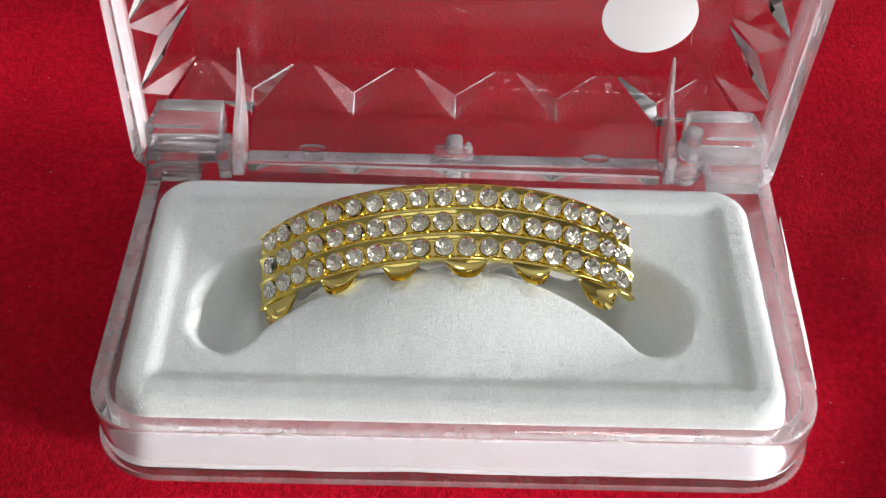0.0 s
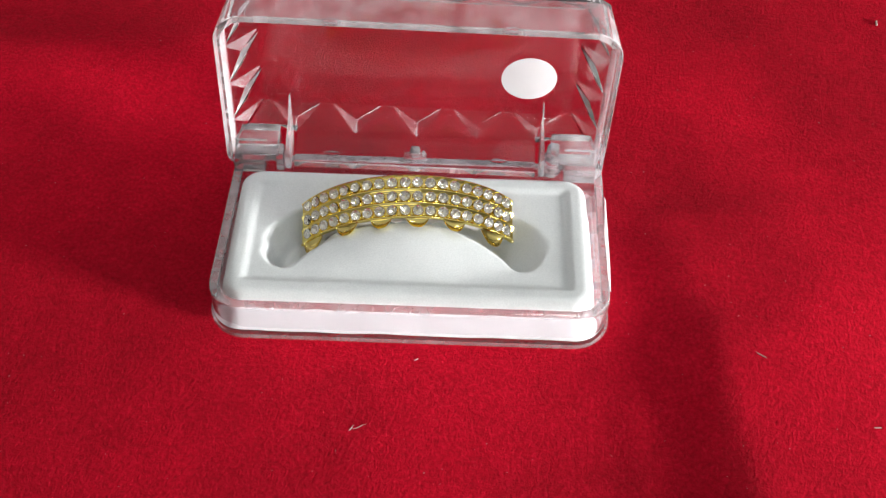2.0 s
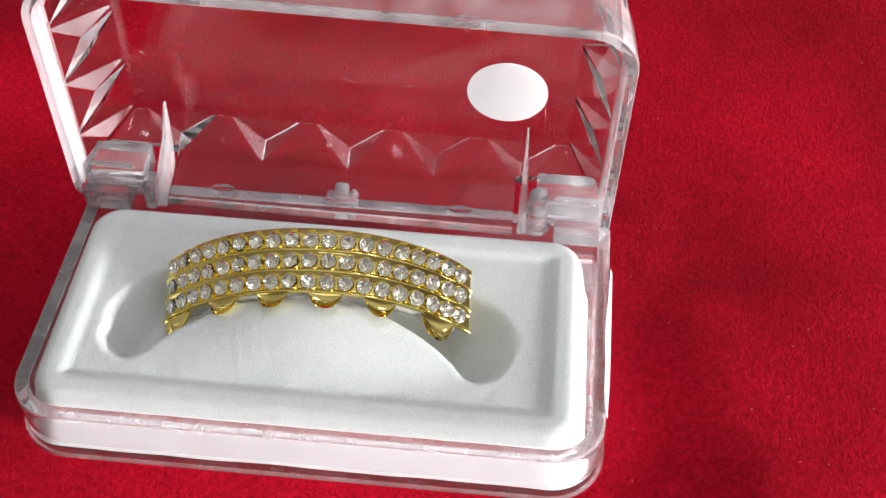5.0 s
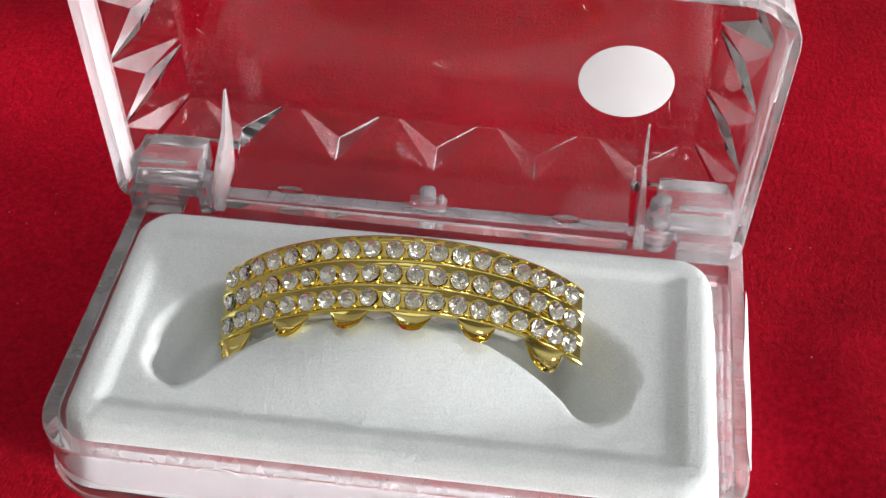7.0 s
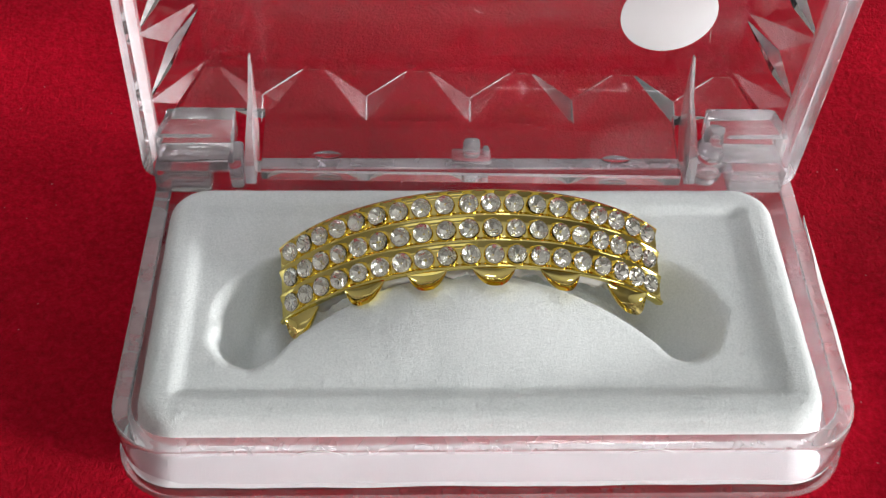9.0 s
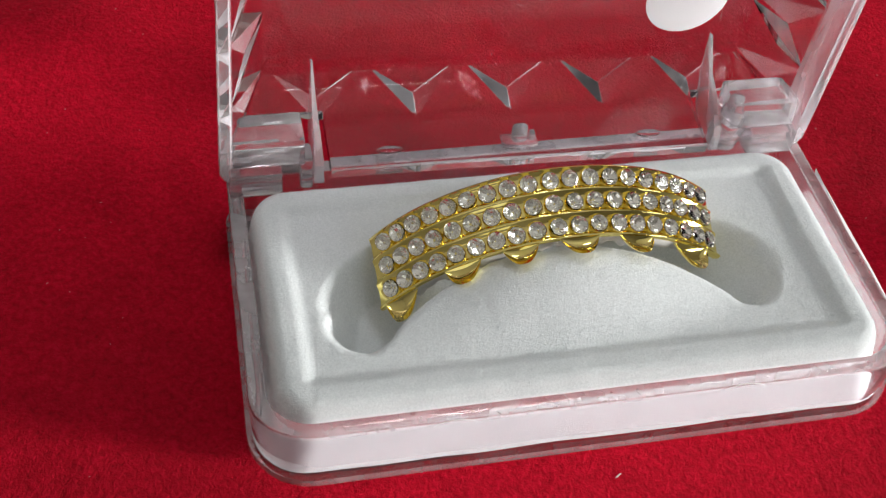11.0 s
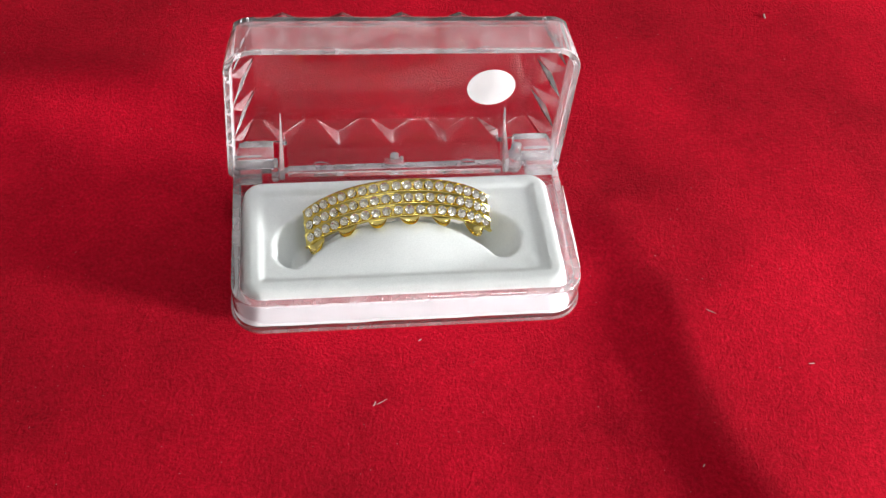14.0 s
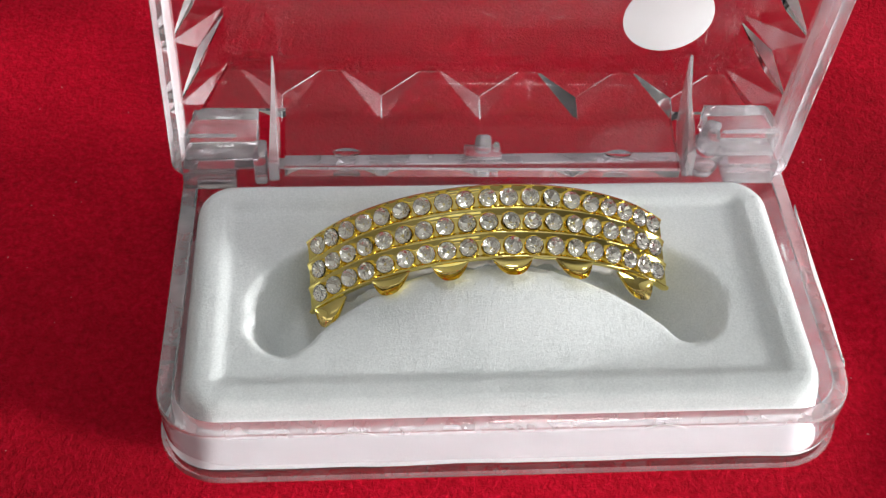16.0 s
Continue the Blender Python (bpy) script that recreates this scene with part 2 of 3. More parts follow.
def cloth():
    bm = bmesh.new()
    n = 260
    side = [(-1 if k < 0 else 1) * (abs(k) / (n / 2)) ** 1.5 * 420 for k in range(-n // 2, n // 2 + 1)]
    grid = [[bm.verts.new((x * MM, y * MM, cloth_height(x, y) * MM)) for x in side] for y in side]
    for a, b in zip(grid, grid[1:]):
        for k in range(n):
            bm.faces.new((a[k], a[k + 1], b[k + 1], b[k]))
    ob = part("ground", bm, BACKING, smooth=180)
    tagged(ob, "deep red velvet cloth spread flat under the box", "cloth", kind="structure")
    fibres("velvet_pile", ob, VELVET, 900000, 0.5, 0.03, 9, lambda p: (np.abs(p[:, 0] - 15) < 130) & (np.abs(p[:, 1] - 10) < 115) & ((np.abs(p[:, 0]) > 40) | (np.abs(p[:, 1] + 3) > 22)), 0.35)
    bm = bmesh.new()
    box(bm, -415, 415, -415, 415, -26, -6, 2)
    box(bm, -60, 60, -60, 60, -760, -26, 4)
    tagged(part("table", bm, PLASTER), "plain table under the red velvet cloth", "table")


cloth()

# ---- clear plastic display box ----
X, YF, YB, RIM = 42.5, -27.3, 20.0, 10.2
# the moulding is a little out of square
SKEW = 0.012
display_box = new("display_box")
tagged(display_box, "clear plastic hinged jewellery box standing open on red velvet", "box")


def base_body():
    bm = bmesh.new()
    ro, wall = (8.0, 8.0, 3.0, 3.0), 2.7

    def outer(inset, z, chamfer=0.0):
        r = tuple(max(q - inset, 0.4) for q in ro)
        return [(px + SKEW * (py - YF), py, z) for px, py in rounded(-X + inset, X + 0.8 - inset - chamfer, YF + inset, YB - inset, r)]

    def inner(inset, z):
        i = wall + inset
        r = tuple(max(q - i, 0.4) for q in ro)
        return [(px + SKEW * (py - YF), py, z) for px, py in rounded(-X + i, X + 0.8 - i, YF + i, YB - i, r)]

    loft(bm, [outer(1.2, 0.0), outer(0.35, 0.25), outer(0.0, 1.0), outer(0.1, 1.9), outer(0.7, 2.2), outer(0.5, RIM - 1.6), outer(0.5, RIM - 0.5, 0.15), outer(0.6, RIM - 0.15, 0.25),
              outer(0.8, RIM, 0.35), inner(-0.15, RIM), inner(0.0, RIM - 0.2), inner(-0.5, RIM - 1.6), inner(-0.5, 2.0), inner(0.0, 1.5)])
    return part("base", bm, CLEAR, display_box, smooth=40)


base = base_body()
base.visible_shadow = False
base.data.materials.append(HAZY)
for f in base.data.polygons:
    f.material_index = 1 if f.center.z > (RIM - 0.4) * MM or f.center.z < 2.0 * MM else 0
base.data.materials[0] = WALL

# lid frame: w is the depth from its rim, h the height above the hinge side
HINGE_Y, HINGE_Z, LEAN = 13.6, 11.6, -4.0
LID = Matrix.Translation((0, HINGE_Y * MM, HINGE_Z * MM)) @ Matrix.Rotation(radians(-LEAN), 4, "X") @ Matrix.Rotation(radians(1.2), 4, "Y")
LID_H, LID_D = 44.0, 16.0


def lid_shell():
    """The lid: four walls, a ring of cut pyramids and the flat top panel, which stands upright while it is open."""
    bm = bmesh.new()
    ring, ridges, gleaming, cut, clear = [], [], set(), set(), set()

    def loop(inset, w, r):
        rr = (max(2.5 - inset, 0.5), max(2.5 - inset, 0.5), max(r - inset, 0.6), max(r - inset, 0.6))
        got = []
        for px, py in rounded(-X + inset, X - inset, inset, LID_H - inset, rr, 6):
            q, ww = px * (1 - 0.013 * py / LID_H), w
            if 8 < w < 10 and py > LID_H - 4:
                py, ww = py + 1.3, w + 1.2
            if 8 < w < 10 and abs(px) > 30:
                f = smooth01(inset + 0.1, inset + rr[0], py) * (1 - smooth01(LID_H - 7.5, LID_H - 3, py))
                ww -= (5.8 if px < 0 else 4.2) * f
                q += math.copysign(0.55 * f, q)
            if w > 14 and py < 9:
                py -= 0.9
            got.append((q, ww, py))
        return got

    wall, a_w, b_w, a_in, b_in = 1.7, 9.5, LID_D, 1.0, 6.2
    outs = [loop(0.15, 0.0, 7), loop(0.0, 0.3, 7), loop(a_in, a_w, 7)]
    ins = [loop(b_in + 0.8, b_w - 1.6, 7), loop(a_in + wall, a_w - 0.5, 7), loop(wall, 0.3, 7), loop(wall - 0.2, 0.0, 7)]
    rows_out = [[bm.verts.new(Vector(p) * MM) for p in lp] for lp in outs]
    rows_in = [[bm.verts.new(Vector(p) * MM) for p in lp] for lp in ins]
    last = [bm.verts.new(Vector(p) * MM) for p in loop(b_in, b_w, 7)]
    n = len(last)

    def band(a, b):
        for k in range(n):
            bm.faces.new((a[k], a[(k + 1) % n], b[(k + 1) % n], b[k]))

    for a, b in zip(rows_out, rows_out[1:]):
        band(a, b)
    held = set(bm.faces)
    band(rows_in[0], rows_in[1])
    clear |= set(bm.faces) - held
    for a, b in zip(rows_in[1:], rows_in[2:]):
        band(a, b)
    band(rows_in[-1], rows_out[0])
    a, b = rows_out[-1], last
    held = set(bm.faces)
    # the cut ring: a row of V-shaped cuts along each straight side, plain facets round the corners
    for k in range(n):
        j = (k + 1) % n
        if (a[k].co - a[j].co).length < 8 * MM:
            bm.faces.new((a[k], a[j], b[j], b[k]))
            continue
        level = abs(a[k].co.x - a[j].co.x) > 30 * MM
        axis = 0 if level else 2
        tips_at, half = ((-28, -14, 0, 14, 28), 7.0) if level else ((10.5, 21.5, 32.3), 5.5)
        if a[k].co[axis] > a[j].co[axis]:
            tips_at = tips_at[::-1]
            half = -half

        def on(p, q, at):
            f = (at * MM - p.co[axis]) / (q.co[axis] - p.co[axis])
            return p.co.lerp(q.co, min(max(f, 0.015), 0.985))

        out = Vector(((a[k].co + a[j].co).x, 0, (a[k].co + a[j].co).z - LID_H * MM)).normalized()
        out = (out * 0.6 + Vector((0, 0.8, 0))).normalized()
        tips = [bm.verts.new(on(a[k], a[j], c)) for c in tips_at]
        begin = [bm.verts.new(on(b[k], b[j], c - half * 0.90)) for c in tips_at]
        end = [bm.verts.new(on(b[k], b[j], c + half * 0.90)) for c in tips_at]
        apex = [bm.verts.new(on(b[k], b[j], c).lerp(on(a[k], a[j], c), 0.58) + out * (1.7 if level else 2.3) * MM) for c in tips_at]
        seams = [c - half for c in tips_at] + [tips_at[-1] + half]
        low = [bm.verts.new(on(b[k], b[j], c).lerp(on(a[k], a[j], c), 0.56) - out * 1.0 * MM) for c in seams]
        for c in range(len(tips)):
            bm.faces.new((begin[c], end[c], apex[c]))
            flanks = bm.faces.new((end[c], tips[c], apex[c])), bm.faces.new((tips[c], begin[c], apex[c]))
            valley = bm.faces.new((end[c], low[c + 1], tips[c])), bm.faces.new((tips[c], low[c], begin[c]))
            if level:
                cut.update(flanks)
            else:
                gleaming.update(valley)
            if level and a[k].co.z < 10 * MM:
                ridges.append((end[c].co.copy(), apex[c].co.copy()))
                ridges.append((apex[c].co.copy(), tips[c].co.copy()))
            if c:
                bm.faces.new((end[c - 1], begin[c], low[c]))
                bm.faces.new((tips[c - 1], low[c], tips[c]))
        for corner_a, corner_b, tip, edge, seam in ((a[k], b[k], tips[0], begin[0], low[0]), (a[j], b[j], tips[-1], end[-1], low[-1])):
            bm.faces.new((corner_a, tip, seam))
            bm.faces.new((corner_b, edge, seam))
            bm.faces.new((corner_a, corner_b, seam))
        ring.append((a[k], a[j], [a[k], *tips, a[j]], b[k], b[j], [b[k]] + [v for pair in zip(begin, end) for v in pair] + [b[j]]))
    clear |= set(bm.faces) - held
    # replace the long edges of the neighbouring faces by the split ones
    split = {}
    for ak, aj, pa, bk, bj, pb in ring:
        split[(ak, aj)], split[(bk, bj)] = pa, pb
    for f in list(bm.faces):
        vs = list(f.verts)
        if len(vs) != 4:
            continue
        now, changed = [], False
        for e in range(4):
            u, v = vs[e], vs[(e + 1) % 4]
            now.append(u)
            if (u, v) in split:
                now += split[(u, v)][1:-1]
                changed = True
            elif (v, u) in split:
                now += split[(v, u)][1:-1][::-1]
                changed = True
        if changed:
            bm.faces.remove(f)
            bm.faces.new(now)
    top = []
    for k in range(n):
        top.append(last[k])
        if (last[k], last[(k + 1) % n]) in split:
            top += split[(last[k], last[(k + 1) % n])][1:-1]
    bm.faces.new(top)
    bm.faces.new(rows_in[0])
    # slots: 0 clear panel and ring, 1 walls, 2 facets of the side cuts with their gleam put in as haze, 3 those of the
    # hinge side
    for f in bm.faces:
        f.material_index = 2 if f in gleaming else 3 if f in cut else 0 if f in clear or f.calc_center_median().y > 9.45 * MM else 1
    return bm, ridges


def cut_lid():
    bm, ridges = lid_shell()
    me = finish(bm, "lid")
    for mat in (CLEAR, SIDE, GLEAM, CUT):
        me.materials.append(mat)
    whole = new("lid_whole", me)
    cutters = []
    for sx in (-1, 1):
        cb = bmesh.new()
        x0, x1 = sorted((sx * 27.4, sx * 41.0))
        box(cb, x0, x1, -2, 10.0, -3, 3.0)
        cutters.append(new("cut", finish(cb, "cut")))
        mod = whole.modifiers.new("cut", "BOOLEAN")
        mod.operation, mod.solver, mod.object = "DIFFERENCE", "EXACT", cutters[-1]
    bpy.context.view_layer.update()
    got = bpy.data.meshes.new_from_object(whole.evaluated_get(bpy.context.evaluated_depsgraph_get()))
    for ob in (whole, *cutters):
        bpy.data.objects.remove(ob)
    pieces = []
    # the cut ring, the flat panel inside it, the walls
    for want in (0, 1, 2):
        bm = bmesh.new()
        bm.from_mesh(got)
        bmesh.ops.delete(bm, geom=[f for f in bm.faces if (2 if f.material_index == 1 else 1 if f.calc_area() > 600 * MM * MM and abs(f.normal.y) > 0.9 else 0) != want], context="FACES")
        me = bpy.data.meshes.new("lid")
        bm.to_mesh(me)
        bm.free()
        for mat in (CLEAR, SIDE, RIMMED if want == 2 else GLEAM, TOPSIDE if want == 2 else CUT):
            me.materials.append(mat)
        if want == 2:
            for f in me.polygons:
                # the rim that faces forward has its own slightly milky plastic
                f.material_index = 2 if f.center.y < 0.4 * MM else 0 if f.center.z < 5 * MM else 3 if f.center.z > 34 * MM and abs(f.normal.z) > 0.6 else 1
        pieces.append(me)
    return *pieces, ridges


def cut_ridges(rows):
    """Thin worn ridges where the facets of the cuts meet."""
    rb = bmesh.new()
    for p, q in rows:
        d = (q - p).normalized()
        u = d.cross(Vector((0.3, 1, 0.2))).normalized()
        w = d.cross(u)
        loops = []
        for f in (0.0, 0.5, 1.0):
            r = (0.04 + 0.035 * (f == 0.5)) * MM
            loops.append([rb.verts.new(p.lerp(q, f) + (u * math.cos(g) + w * math.sin(g)) * r) for g in (0, 1.05, 2.09, 3.14, 4.19, 5.24)])
        for x, y in zip(loops, loops[1:]):
            for k in range(6):
                rb.faces.new((x[k], x[(k + 1) % 6], y[(k + 1) % 6], y[k]))
    return tagged(part("cut_ridge", rb, HAZY, lid, smooth=80), "bright worn ridges of the cuts", kind="stuff")


ring_mesh, panel_mesh, wall_mesh, ridge_rows = cut_lid()
lid = part("lid", ring_mesh, CLEAR, display_box, "clear lid standing upright with cut V-shaped edges")
lid.matrix_local = LID
lid.visible_shadow = False
part("lid_panel", panel_mesh, CLEAR, lid)
part("lid_wall", wall_mesh, CLEAR, lid).visible_shadow = False
cut_ridges(ridge_rows).visible_shadow = False


def hinge(sx):
    """A hinge: a block on the lid, a post on the base, an upright fin and a barrel at its foot."""
    bm = bmesh.new()
    x0, x1 = sorted((sx * 30.8, sx * 40.6))
    box(bm, x0, x1, 14.6, 20.6, 14.2, 18.6, 0.3)
    part("hinge_block", bm, FROSTED, display_box, smooth=40)
    bm = bmesh.new()
    x0, x1 = sorted((sx * 34.0, sx * 41.2))
    box(bm, x0, x1, 13.4, 18.8, 9.9, 14.0, 0.35)
    part("hinge_post", bm, FROSTED, display_box, smooth=40)
    bm = bmesh.new()
    prof = [(14.4, 10.6), (19.5, 10.8), (22.0, 13.5), (23.6, 18.0), (24.4, 24.4), (23.6, 24.6), (21.0, 19.6), (17.0, 17.4), (14.6, 14.4)]
    # thin at its tip, thicker at its foot
    rows = [[bm.verts.new(Vector((sx * (28.75 + side * (0.16 + 0.75 * (1 - smooth01(11, 24, z)))), y, z)) * MM) for y, z in prof] for side in (-0.6, 1)]
    n = len(prof)
    for k in range(n):
        bm.faces.new((rows[0][k], rows[0][(k + 1) % n], rows[1][(k + 1) % n], rows[1][k]))
    bm.faces.new(rows[0])
    bm.faces.new(rows[1])
    bmesh.ops.bevel(bm, geom=bm.edges[:], offset=0.08 * MM, segments=2, affect="EDGES", profile=0.5)
    part("hinge_fin", bm, HAZY, display_box, smooth=40)
    bm = bmesh.new()
    if sx < 0:
        box(bm, -31.6, -29.75, 14.0, 17.6, 10.0, 15.6, 0.5, 3)
        part("hinge_barrel", bm, FROSTED, display_box, smooth=40)
    else:
        rows = []
        for i in range(15):
            u = i / 14
            r = (1.0 + 0.12 * math.sin(9 * u) + 0.1 * math.sin(23 * u)) * (0.55 + 0.45 * math.sin(math.pi * min(u * 1.1 + 0.1, 1)) ** 0.5)
            rows.append([(31.2 + 2.1 * r * math.cos(q) + 0.25 * math.sin(3 * q + 7 * u), 16.0 + 1.9 * r * math.sin(q), 10.2 + 8.8 * u) for q in [2 * math.pi * e / 16 for e in range(16)]])
        loft(bm, rows)
        part("hinge_barrel", bm, FROSTED, display_box, "lumpy clear barrel of melted plastic", smooth=80)


hinge(-1)
hinge(1)

# catch knob in the middle of the hinge side
bm = bmesh.new()
box(bm, -1.15, 1.15, 16.9, 18.5, 12.0, 15.6, 0.7, 3)
box(bm, -2.6, 2.6, 16.2, 18.9, 11.8, 12.4, 0.25)
box(bm, 1.5, 2.3, 17.2, 18.2, 12.3, 14.2, 0.25)
part("catch_knob", bm, FROSTED, display_box, smooth=40)


def bead(bm, at, size):
    made = bmesh.ops.create_icosphere(bm, subdivisions=3, radius=1.0)["verts"]
    for v in made:
        v.co = Vector((at[0] + v.co.x * size[0], at[1] + v.co.y * size[1], at[2] + v.co.z * size[2])) * MM


# closing lugs on the lid's free edge, and two marks on its hinge wall
for x in (-17.6, 18.6):
    bm = bmesh.new()
    bead(bm, (x, 0.6, LID_H - 1.0), (1.9, 0.8, 0.7))
    lug = part("closing_lug", bm, CLEAR, display_box, smooth=180)
    lug.matrix_local = LID
for x in (-19.0, 19.0):
    bm = bmesh.new()
    bead(bm, (x, 2.9, 1.75), (1.9, 0.75, 0.22))
    mark = part("mould_mark", bm, CLEAR, display_box, smooth=180)
    mark.matrix_local = LID
# round gate marks on the front of the base
for x in (-18.4, 18.4):
    bm = bmesh.new()
    rows = []
    for i in range(41):
        g = math.pi * i / 40
        c = Vector((x + 2.7 * math.cos(g), YF + 0.52, RIM - 0.9 + 1.9 * math.sin(g) * 0.6))
        rad = Vector((math.cos(g), 0, math.sin(g)))
        rows.append([c + rad * 0.07 * math.cos(q) + Vector((0, 0.07 * math.sin(q), 0)) for q in (0, 1.57, 3.14, 4.71)])
    loft(bm, rows)
    part("gate_mark", bm, WHITE, display_box, smooth=180)


def gleam_strip():
    """A white strip added for the bright gleam along the outer side of the base, just under its rim."""
    bm = bmesh.new()
    rows = []
    for i in range(25):
        u = i / 24
        y = -18.0 + 27.0 * u
        wide = (0.05 + 0.6 * math.sin(math.pi * u ** 0.8)) * (1 + 0.12 * math.sin(14 * u))
        x = 43.0 + 0.2 * smooth01(0, 0.3, u) + SKEW * (y - YF)
        rows.append([(x, y, 9.1), (x - 0.3, y, 10.05), (x - 0.33 - wide, y, 10.42), (x - 0.33 - wide, y, 10.3), (x - 0.4, y, 9.9), (x - 0.15, y, 9.0)])
    loft(bm, rows)
    part("gleam_strip", bm, WHITE, display_box, "white strip standing in for the bright outer edge of the base", smooth=30)


gleam_strip()


def panel_dust():
    """Specks and fine scratches on the inside of the upright panel."""
    bm = bmesh.new()
    rng = random.Random(17)
    y = LID_D - 1.6 - 0.03
    for k in range(50):
        x, z, a = rng.uniform(-34, 34), rng.uniform(7, 38), rng.uniform(0, 3.14)
        q, w = (rng.uniform(0.04, 0.09), 0.04) if k > 14 else (rng.uniform(0.4, 1.2), 0.022)
        if (x - 24.8) ** 2 + (z - 17) ** 2 < 50:
            continue
        d, e = Vector((math.cos(a), 0, math.sin(a))) * q, Vector((-math.sin(a), 0, math.cos(a))) * w
        c = Vector((x, y, z))
        vs = [bm.verts.new(p * MM) for p in (c - d - e, c + d - e, c + d + e, c - d + e, c + Vector((0, -0.05, 0)))]
        for g in range(4):
            bm.faces.new((vs[g], vs[(g + 1) % 4], vs[4]))
        bm.faces.new(vs[:4])
    ob = part("speck", bm, LINT, lid, "pale specks and scratches on the panel")
    tagged(ob, kind="stuff")


panel_dust()


def sticker():
    bm = bmesh.new()
    rows = []
    for w in (-0.05, 0.05):
        rows.append([(6.25 * math.cos(2 * math.pi * k / 64), w, 6.25 * math.sin(2 * math.pi * k / 64)) for k in range(64)])
    loft(bm, rows)
    ob = part("sticker", bm, PAPER, display_box, "round blank white paper sticker")
    ob.matrix_local = LID @ Matrix.Translation((24.8 * MM, (LID_D - 1.6 - 0.09) * MM, 17.1 * MM))


sticker()


# ---- white flocked insert ----


TX, TYF, TYB, TOP = 38.9, -24.5, 13.0, 12.0


def insert_height(x, y, d):
    z = TOP
    lip = 2.1
    if d < lip:
        z -= lip - math.sqrt(max(lip * lip - (lip - d) ** 2, 0))
    z -= 0.6 * smooth01(3.4, 5.4, d)
    # arched trough: steep outside, a long slope up to the mound inside, rounded pockets at its ends
    x, y = x + 0.9, y + 0.6
    far = abs(x)
    rounded_end = -10.2 - math.sqrt(max(4.6 ** 2 - (25.2 - far) ** 2, 0))
    crest = -4.4 - 9.3 * (far / 23.0) ** 1.8
    blend = smooth01(20.8, 23.6, far)
    low = crest * (1 - blend) + rounded_end * blend
    outside = 1.0 - ((far / 30.2) ** 2.6 + (max(y + 10, 0) / 14.5) ** 2.6) ** (1 / 2.6)
    deep = smooth01(-0.04, 0.15 if x < 0 else 0.11 + 0.2 * smooth01(12, 24, x), outside) * smooth01(-0.4, 6.0 - 3.0 * smooth01(18, 25, far), y - low)
    if x < -23.5 and y < -8.5:
        # the round end of a pocket
        end = smooth01(-1.2, 3.6, 4.9 - math.hypot(far - 25.2, y + 10.2))
        share = smooth01(23.5, 26.5, far) * smooth01(8.5, 11.5, -y)
        deep += (end - deep) * share
    z -= 7.0 * deep
    mound = math.hypot(x / 31.0, (y + 8.0) / 12.0)
    z += 4.4 * (1 - smooth01(0.0, 1.0, mound)) * (1 - deep)
    z += 0.06 * noise.noise(Vector((x * 0.22, y * 0.22, 3.0))) + 0.03 * noise.noise(Vector((x * 0.9, y * 0.9, 5.0)))
    return z


def insert():
    bm = bmesh.new()
    loops = []
    cx, cy = 0.0, (TYF + TYB) / 2
    hx, hy, rr = TX, (TYB - TYF) / 2, 5.0

    def dist_in(x, y):
        qx, qy = abs(x - cx) - hx + rr, abs(y - cy) - hy + rr
        return -(math.hypot(max(qx, 0), max(qy, 0)) + min(max(qx, qy), 0) - rr)

    nx, ny = 190, 90
    grid = {}
    for i in range(nx + 1):
        for j in range(ny + 1):
            u, v = -1 + 2 * i / nx, -1 + 2 * j / ny
            x, y = cx + u * hx, cy + v * hy
            # squeeze the square grid's corners onto the rounded outline
            qx, qy = abs(x - cx) - (hx - rr), abs(y - cy) - (hy - rr)
            if qx > 0 and qy > 0:
                m, far = max(qx, qy), math.hypot(qx, qy)
                x = cx + math.copysign(hx - rr + qx * m / far, x - cx)
                y = cy + math.copysign(hy - rr + qy * m / far, y - cy)
            d = max(dist_in(x, y), 0)
            grid[i, j] = bm.verts.new((x * MM, y * MM, insert_height(x, y, d) * MM))
    for i in range(nx):
        for j in range(ny):
            bm.faces.new((grid[i, j], grid[i + 1, j], grid[i + 1, j + 1], grid[i, j + 1]))
    edge = [grid[i, 0] for i in range(nx)] + [grid[nx, j] for j in range(ny)] + [grid[i, ny] for i in range(nx, 0, -1)] + [grid[0, j] for j in range(ny, 0, -1)]
    for z, sx, sy in ((8.0, 1.008, 1.008), (4.0, 1.014, 1.014), (1.75, 1.018, 1.016)):
        low = [bm.verts.new((v.co.x * sx, cy * MM + (v.co.y - cy * MM) * sy, (z + (0.35 * noise.noise(Vector((v.co.x * 110, v.co.y * 110, 4.0))) if z < 3 else 0)) * MM)) for v in edge]
        for k in range(len(edge)):
            j = (k + 1) % len(edge)
            bm.faces.new((edge[k], low[k], low[j], edge[j]))
        edge = low
    bm.faces.new(edge)
    ob = part("insert", bm, FLOCK, None, smooth=60)
    tagged(ob, "white flocked insert with an arched trough, seated in the clear box", "box insert")
    fibres("flock_fibre", ob, FLOCK, 110000, 0.24, 0.020, 5, lambda p: p[:, 2] > 2.5)


insert()

# ---- gold tooth grill ----
grill = new("tooth_grill")
tagged(grill, "gold tooth grill with three rhinestone rows on white flock", "tooth grill")
R_ARC, T_MAX, BAND_H, FLAT = 27.5, radians(57.0), 9.2, 0.67
V_DIR = Vector((0, 0.857, 0.515))
GRILL_AT = Vector((-1.1, -6.5, 17.6))
GRILL_TILT = Matrix.Rotation(radians(-3.0), 4, "Y") @ Matrix.Rotation(radians(1.2), 4, "Z")


